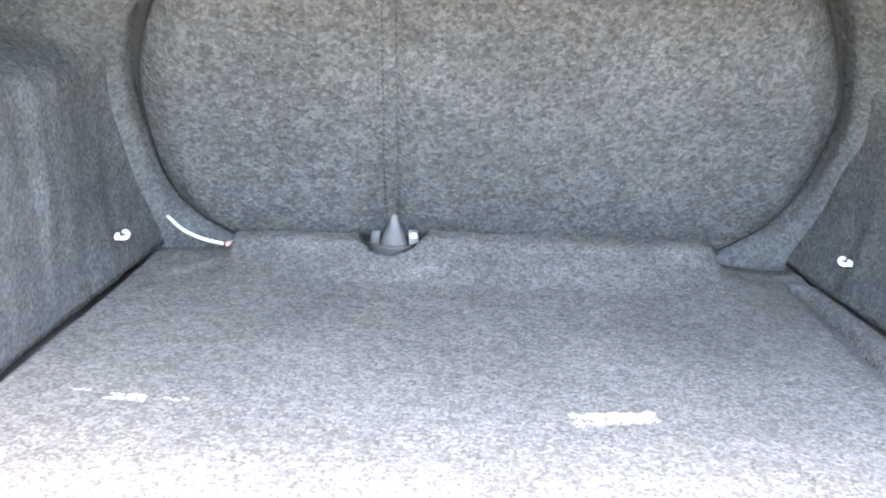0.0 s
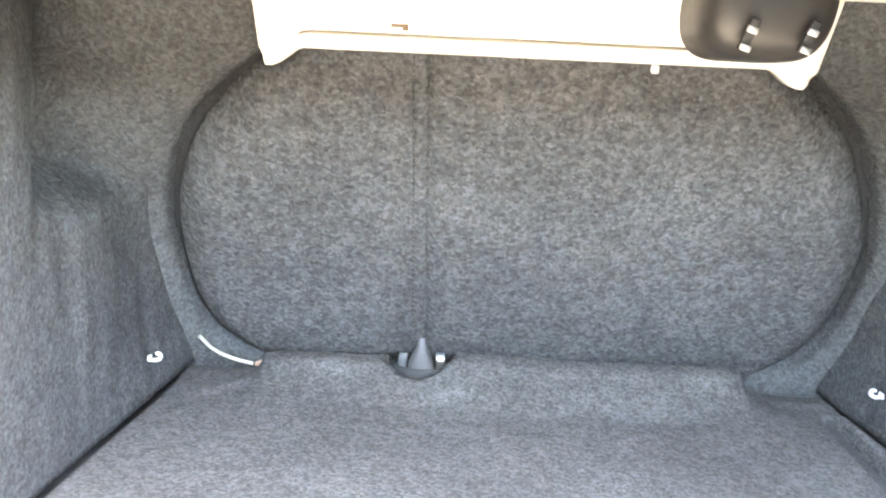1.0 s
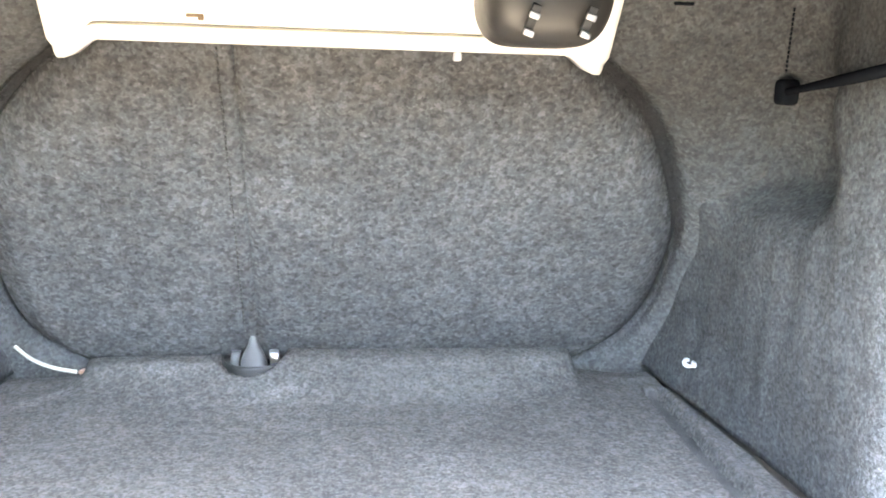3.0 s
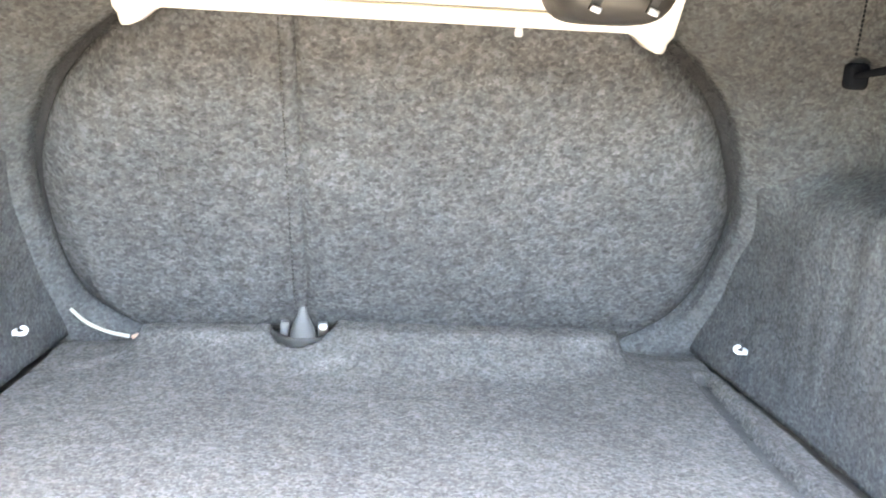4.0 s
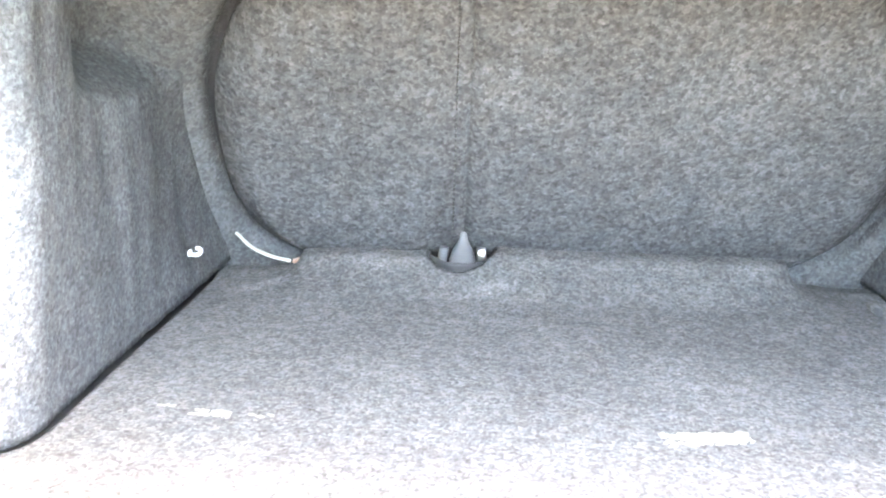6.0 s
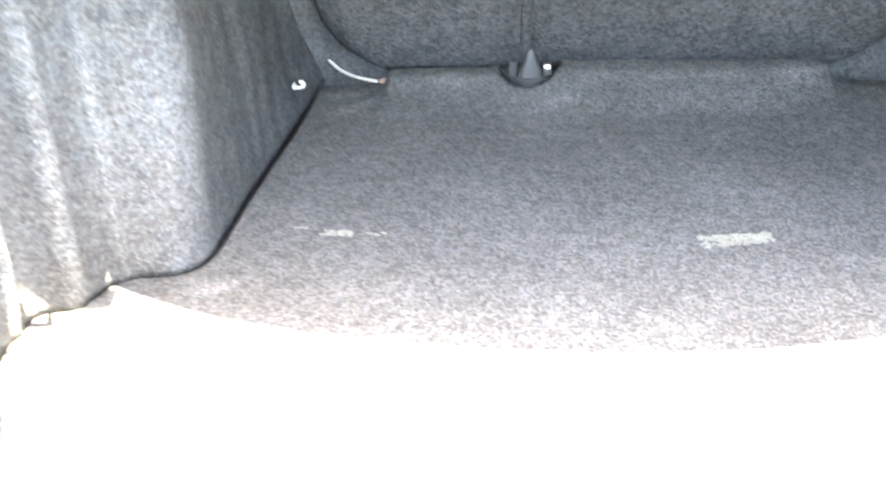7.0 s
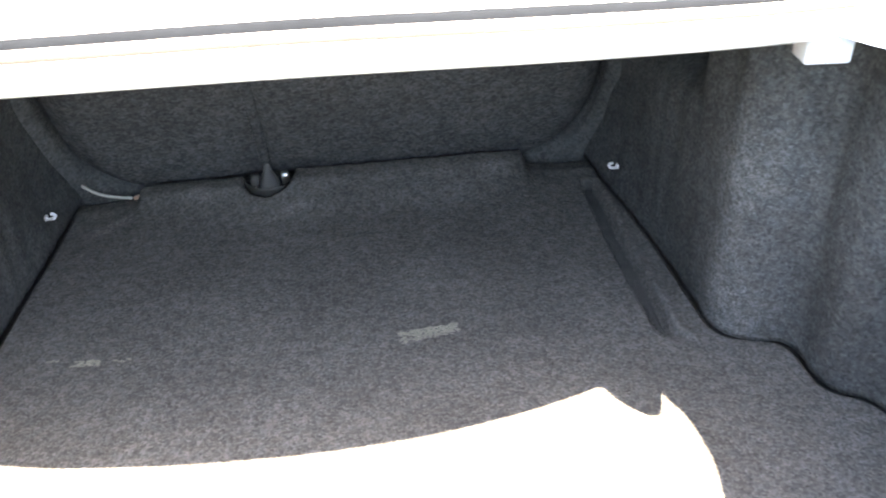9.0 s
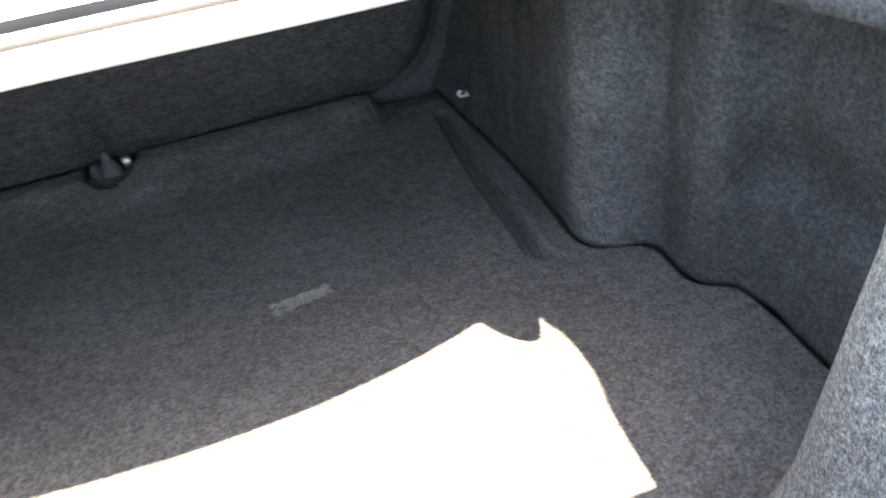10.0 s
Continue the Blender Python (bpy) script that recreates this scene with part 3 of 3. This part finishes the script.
# ---- seat latch between the backs ----
latch = new("seat_latch")
rows = []
for z, w, d in ((-0.03, 0.0210, 0.013), (0.0, 0.0212, 0.014), (0.014, 0.0208, 0.014), (0.026, 0.0204, 0.013), (0.036, 0.0192, 0.012), (0.045, 0.0172, 0.010), (0.053, 0.0142, 0.009), (0.060, 0.0104, 0.008), (0.067, 0.0074, 0.006), (0.075, 0.0056, 0.004), (0.080, 0.0036, 0.002)):
    ring = []
    for j in range(24):
        b = 2 * math.pi * j / 24
        c, e = math.cos(b), math.sin(b)
        ring.append((-0.128 + w * math.copysign(abs(c) ** 0.75, c), 1.254 + d * math.copysign(abs(e) ** 0.75, e) - 0.1 * (z - 0.03), z))
    rows.append(ring)
part("tongue", grid(rows, close=True), GREY_PLASTIC, latch)
for side, mat_, tone in ((-1, GREY_PLASTIC, "grey plastic latch cheek"), (1, STEEL, "bright steel latch cheek")):
    rows = []
    for u in (0.0, 0.15, 0.5, 0.85, 1.0):
        z = -0.02 + 0.068 * u
        w = 0.0092 * (1.0 - 0.25 * u)
        x0 = -0.128 + side * (0.0330 - 0.006 * u)
        rows.append([(x0 + w * math.copysign(abs(math.cos(b)) ** 0.5, math.cos(b)), 1.276 + 0.006 * math.copysign(abs(math.sin(b)) ** 0.5, math.sin(b)), z) for b in [2 * math.pi * j / 16 for j in range(16)]])
    bm = grid(rows, close=True)
    bm.verts.ensure_lookup_table()
    bm.faces.new(bm.verts[-16:])
    cheek = part("bracket", bm, mat_, latch, tone)
    part("rivet", tube([(-0.128 + side * 0.026, 1.272, 0.024), (-0.128 + side * 0.026, 1.268, 0.024)], 0.0025, 10), STEEL, cheek, "small bright rivet")
# black sheet added round the recess to deepen its shade
rows = []
for z in (-0.035, 0.0, 0.03, 0.036):
    rows.append([(-0.13 + 0.047 * math.cos(a), 1.290 - 0.053 * math.sin(a), z) for a in [math.pi * k / 24 for k in range(25)]])
cup = part("cup", grid(rows), RUBBER, latch, "black lining added to darken the recess")
cup.modifiers.new("thickness", "SOLIDIFY").thickness = 0.002
tagged(latch, "grey plastic seat latch in a recess of the mat", "latch")


# ---- pale residue marks on the mat ----
def residue(cx, cy, length, depth, turn, seed, label, bare=-0.22):
    rnd = random.Random(seed)
    m = pose(cx, cy, 0, 0, 0, turn)
    bm = bmesh.new()
    for k in range(int(length * depth / 4.5e-6)):
        x, y = length * (rnd.random() - 0.5), depth * (rnd.random() - 0.5)
        if abs(y) > depth * (0.36 + 0.14 * noise.noise((x * 90, seed, 0 if y > 0 else 9))) or noise.noise((x * 260, y * 260, seed)) < bare:
            continue
        w, h, a = 0.0012 + 0.0022 * rnd.random(), 0.0007 + 0.0009 * rnd.random(), rnd.gauss(0, 0.5)
        low, top = [], []
        for u, v in ((-1, -0.6), (0.2, -1), (1, 0.3), (0.1, 1), (-0.9, 0.7)):
            q = m @ Vector((x + w * u * math.cos(a) - h * v * math.sin(a), y + w * u * math.sin(a) + h * v * math.cos(a), 0))
            z = mat_height(q.x, q.y) + 0.0004 * rnd.random()
            low.append(bm.verts.new((q.x, q.y, z - 0.002)))
            top.append(bm.verts.new((q.x, q.y, z + 0.0006)))
        bm.faces.new(top)
        for i in range(5):
            j = (i + 1) % 5
            bm.faces.new((low[i], low[j], top[j], top[i]))
    return tagged(obj("residue_mark", bm, PALE, False), label, "mark", group="marks on the mat")


residue(0.112, 0.816, 0.088, 0.034, 7, 3, "broad pale residue mark on the carpet mat", -0.12)
residue(-0.375, 0.829, 0.040, 0.016, -2, 4, "small pale residue mark on the carpet mat", -0.15)
residue(-0.421, 0.842, 0.018, 0.008, 0, 5, "tiny pale residue mark on the carpet mat", 0.12)
residue(-0.325, 0.826, 0.026, 0.010, 0, 6, "faint pale residue mark on the carpet mat", 0.15)


# ---- rear deck, gutter and quarter panels ----
PROFILE = [(0.07, 0.004), (0.05, -0.009), (0.004, -0.008), (0.0, -0.003), (0.001, 0.003), (0.006, 0.006), (0.027, 0.010), (0.029, 0.002), (0.034, 0.002), (0.036, 0.010), (0.056, 0.012), (0.059, 0.004), (0.075, 0.004), (0.079, 0.018), (0.155, 0.033), (0.158, 0.027), (0.162, 0.027), (0.165, 0.036), (0.30, 0.07), (0.75, 0.16)]
rows = []
for dy, dz in PROFILE:
    row = []
    for k in range(61):
        x = -0.80 + 1.60 * k / 60
        y, z = deck_edge(x)
        row.append((x, y + dy, z + dz))
    rows.append(row)
deck = obj("rear_deck", grid(rows), PAINT)
tagged(deck, "white painted rear deck with a stepped rain gutter", "body panel", kind="structure")


def deck_line(name, offset, lift, radius, material, label):
    pts = []
    for k in range(41):
        x = -0.62 + 1.24 * k / 40
        y, z = deck_edge(x)
        pts.append((x, y + offset, z + lift))
    return tagged(obj(name, tube(pts, radius, 10), material), label, "seal")


deck_line("gutter_seal", 0.067, 0.010, 0.0078, SEAL, "black rubber seal in the rain gutter")
deck_line("gutter_seam", 0.0315, 0.0100, 0.0030, SEALANT, "thin brown sealant line along the deck edge")
deck_line("gutter_seam", 0.0440, 0.0112, 0.0012, FOLD, "fine beige sealer bead beside the gutter")
deck_line("glass_seal", 0.160, 0.031, 0.003, SEAL, "thin black rubber seal along the deck")


GUTTER_EDGE = [(-0.16, 0.66, 0.555), (0.0, 0.66, 0.555), (0.24, 0.66, 0.555), (0.32, 0.66, 0.553), (0.37, 0.66, 0.540), (0.41, 0.655, 0.524), (0.47, 0.64, 0.513), (0.53, 0.60, 0.508), (0.62, 0.60, 0.50)]


def fender(sign, edge):
    """The top of a rear quarter with the gutter along the side of the opening."""
    rows = []
    for p in curve([(x, y, z) for y, x, z in edge], 48):
        row = []
        for dx, dz in ((0.09, -0.012), (0.05, -0.026), (0.025, -0.032), (0.010, -0.026), (0.002, -0.012), (0.0, -0.003), (0.002, 0.003), (0.008, 0.006), (0.06, 0.008), (0.10, 0.010), (0.106, 0.0), (0.12, -0.001), (0.126, 0.012)):
            row.append((sign * (p.x + dx), p.y, p.z + dz))
        for x, dz in ((0.70, 0.022), (0.76, 0.0), (0.79, -0.06), (0.80, -0.2), (0.80, -0.5)):
            row.append((sign * x, p.y, p.z + dz))
        rows.append(row)
    ob = obj("quarter_panel", grid(rows), PAINT)
    return tagged(ob, "white painted rear quarter panel beside the boot opening", "body panel", kind="structure")


fender(1, GUTTER_EDGE)
fender(-1, GUTTER_EDGE)

# unseen plain wall added some way behind the car to cut off low sky
tagged(obj("wall_sky_block", block(30.0, 0.2, 1.8, (0, -3.6, 0.28), 0.01), SKY_BLOCK), "unseen plain rendered wall added behind the car to block low sky", "wall", kind="structure")

# plain closing walls of the shell; unseen wall_rear is raised against low sky
for name, bm in (("wall_rear", block(1.56, 0.04, 0.50, (0, -0.19, 0.19), 0.01)), ("wall_side", block(0.02, 1.75, 0.95, (-0.80, 0.68, 0.02), 0.004)), ("wall_side", block(0.02, 1.75, 0.95, (0.80, 0.68, 0.02), 0.004))):
    tagged(obj(name, bm, BLACK_PLASTIC if name == "wall_rear" else PAN), "plain wall closing the car body", "wall", kind="structure")


# ---- hinge parts at the corners of the opening ----
def strip(path, width, thick, x, bm=None):
    """A flat bar of the given width along x that follows a path in depth and height."""
    bm = bm or bmesh.new()
    pts = curve([(0.0, y, z) for y, z in path], 40)
    rows = []
    for i, p in enumerate(pts):
        d = (pts[min(i + 1, len(pts) - 1)] - pts[max(i - 1, 0)]).normalized()
        n = Vector((0, -d.z, d.y))
        r = thick * 0.35
        ring = []
        for u, v in ((-1, -1), (1, -1), (1, 1), (-1, 1)):
            for k in range(4):
                a = math.radians({(-1, -1): 180, (1, -1): 270, (1, 1): 0, (-1, 1): 90}[(u, v)] + 30 * k)
                ring.append(Vector((x, 0, 0)) + p + Vector(((width / 2 - r) * u + r * math.cos(a), 0, 0)) + n * ((thick / 2 - r) * v + r * math.sin(a)))
        rows.append(ring)
    return grid(rows, close=True, bm=bm)


def plate(points, z, thick, bm=None):
    """A flat plate of the given outline, level at z."""
    bm = bm or bmesh.new()
    low = [bm.verts.new((x, y, z)) for x, y in points]
    top = [bm.verts.new((x, y, z + thick)) for x, y in points]
    bm.faces.new(low), bm.faces.new(top[::-1])
    for i in range(len(points)):
        j = (i + 1) % len(points)
        bm.faces.new((low[i], low[j], top[j], top[i]))
    return bm


def upright(points, y, depth, lean):
    """A moulded panel of the given outline in width and height, with a rounded front edge; lean tips its top to the rear."""
    bm = bmesh.new()
    mid = sum((Vector((x, 0, z)) for x, z in points), Vector()) / len(points)
    rings = []
    for grow, back in ((0.97, 0.0), (0.99, 0.001), (1.0, 0.003), (1.0, depth)):
        ring = []
        for x, z in points:
            q = mid + (Vector((x, 0, z)) - mid) * grow
            ring.append(bm.verts.new((q.x, y + back + lean * (q.z - mid.z), q.z)))
        rings.append(ring)
    for a, b in zip(rings, rings[1:]):
        for i in range(len(a)):
            j = (i + 1) % len(a)
            bm.faces.new((a[i], a[j], b[j], b[i]))
    bm.faces.new(rings[0])
    bm.faces.new(rings[-1])
    return bm


def hinge_side(sign, stop_x, stop_y, stop_z, lobe, shade_edge):
    stop = new("bump_stop")
    part("pad", block(0.044, 0.034, 0.026, (stop_x, stop_y, stop_z - 0.004), 0.003, pose(0, 0, 0, 0, 0, -sign * 6), 0.97), WHITE_PLASTIC, stop)
    part("rib", block(0.014, 0.008, 0.024, (stop_x, stop_y - 0.017, stop_z - 0.003), 0.002, None, 0.75), WHITE_PLASTIC, stop, "raised middle rib")
    part("stem", tube([(stop_x, stop_y + 0.01, stop_z), (stop_x, stop_y + 0.04, 0.515)], 0.008, 12), WHITE_PLASTIC, stop)
    tagged(stop, "white plastic bump stop under the deck edge", "bump stop", group="bump stops")
    bolt = obj("gutter_bolt", tube([(sign * 0.528, 0.498, 0.507), (sign * 0.531, 0.51, 0.520)], [0.0055, 0.0035], 10), CABLE)
    tagged(bolt, "small pale bolt beside the hinge", "bolt", group="hinge bolts")
    rim = [(sign * p.x, p.y) for p in curve([(x, y, 0) for x, y in lobe], 30)] + [(sign * 0.64, 0.66), (sign * 0.46, 0.66)]
    tagged(obj("gutter_tab", plate(rim, 0.516, 0.004), PAINT, False), "white painted tab at the corner of the gutter", "body panel", kind="structure")
    hinge = new("hinge")
    side = 0.0 if sign < 0 else 0.012
    housing = [(0.586, 0.490), (0.544, 0.515), (0.530, 0.522), (0.526, 0.500), (0.525, 0.486), (0.532, 0.474), (0.553, 0.464), (0.577, 0.457), (0.62, 0.455), (0.64, 0.52)]
    part("bracket", upright([(sign * (x + side), z) for x, z in housing], 0.497, 0.005, -0.4), SLATE_PLASTIC, hinge, "slate grey plastic hinge housing", False)
    arm_x = 0.61 if sign < 0 else 0.675
    part("arm", strip([(0.47, 0.512), (0.42, 0.537), (0.37, 0.56), (0.345, 0.60), (0.36, 0.67), (0.43, 0.74), (0.545, 0.775)], 0.035, 0.022, sign * arm_x), PAINT, hinge, "white painted gooseneck arm")
    part("pivot", tube([(sign * (arm_x - 0.065), 0.43, 0.535), (sign * arm_x, 0.43, 0.535)], 0.011, 16), STEEL, hinge, "bright steel hinge pivot")
    outline = [(0.70, 0.545), (0.62, 0.535), (0.588, 0.520), (0.572, 0.506), (0.556, 0.502), (0.550, 0.490), (0.544, 0.476), (0.555, 0.465), (0.577, 0.458), (0.608, 0.456), (0.65, 0.462), (0.70, 0.480)]
    part("shroud", upright([(sign * (x + 2 * side), z) for x, z in outline], 0.447, 0.004, -0.35), LIGHT_GREY if sign < 0 else SLATE_PLASTIC, hinge, "light grey plastic shroud" if sign < 0 else "slate grey plastic shroud")
    lip = [(0.70, 0.547), (0.62, 0.537), (0.588, 0.522), (0.572, 0.508), (0.556, 0.504)]
    part("edge", tube(curve([(sign * (x + 2 * side), 0.4455, z) for x, z in lip], 16), 0.0022, 8), STEEL, hinge, "bright rolled metal edge")
    # unseen plate added high up to shade the ledge and trim the sun patch
    if shade_edge:
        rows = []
        for p in curve([(x, y, 0.67) for y, x in shade_edge], 40):
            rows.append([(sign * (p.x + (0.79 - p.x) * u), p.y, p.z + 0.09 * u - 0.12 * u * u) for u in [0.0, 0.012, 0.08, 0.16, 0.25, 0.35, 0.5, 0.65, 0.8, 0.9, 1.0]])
        cover = part("cover", grid(rows), PAINT, hinge, "unseen white plate added above the hinge to cast shade")
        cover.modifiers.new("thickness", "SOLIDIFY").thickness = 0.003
    tagged(hinge, "white painted lid hinge at the corner of the opening", "hinge", group="lid hinges")


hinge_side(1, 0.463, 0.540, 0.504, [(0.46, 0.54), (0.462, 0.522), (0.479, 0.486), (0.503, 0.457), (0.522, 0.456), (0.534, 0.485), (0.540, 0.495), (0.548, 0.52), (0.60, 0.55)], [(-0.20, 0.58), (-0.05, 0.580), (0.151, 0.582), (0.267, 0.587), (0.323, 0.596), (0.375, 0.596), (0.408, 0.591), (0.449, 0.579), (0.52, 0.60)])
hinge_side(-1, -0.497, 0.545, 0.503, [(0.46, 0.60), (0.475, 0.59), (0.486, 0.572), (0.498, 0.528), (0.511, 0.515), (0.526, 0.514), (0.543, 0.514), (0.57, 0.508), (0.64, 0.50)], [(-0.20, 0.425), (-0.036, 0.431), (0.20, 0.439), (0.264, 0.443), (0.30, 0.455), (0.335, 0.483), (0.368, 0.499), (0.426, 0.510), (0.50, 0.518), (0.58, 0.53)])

# ---- raised boot lid ----
lid = new("boot_lid")
rows = []
for k in range(21):
    u = k / 20
    z = 0.70 + 0.58 * u
    y = 0.60 - 0.05 * u + 0.03 * math.sin(math.pi * u)
    rows.append([(x, y + 0.05 * (x / 0.62) ** 2, z) for x in [-0.62 + 0.031 * j for j in range(41)]])
part("inner_panel", grid(rows), PAINT, lid)
rows = [[(x * 1.02, y + 0.035, z * 1.01) for x, y, z in row] for row in rows]
part("outer_skin", grid(rows), PAINT, lid)
tagged(lid, "white painted boot lid standing open above the rear deck", "boot lid")

# ---- support strut on one side ----
strut = new("lid_strut")
part("socket", block(0.024, 0.022, 0.030, (0.512, 1.015, 0.446), 0.006), SEAL, strut)
part("rod", tube(curve([(0.508, 1.012, 0.446), (0.497, 0.88, 0.461), (0.489, 0.78, 0.473), (0.498, 0.66, 0.487), (0.53, 0.56, 0.50)], 24), [0.004 + 0.0025 * smooth(k, 0, 8) for k in range(25)], 10), SEAL, strut)
tagged(strut, "black lid support rod with a plastic socket", "strut")
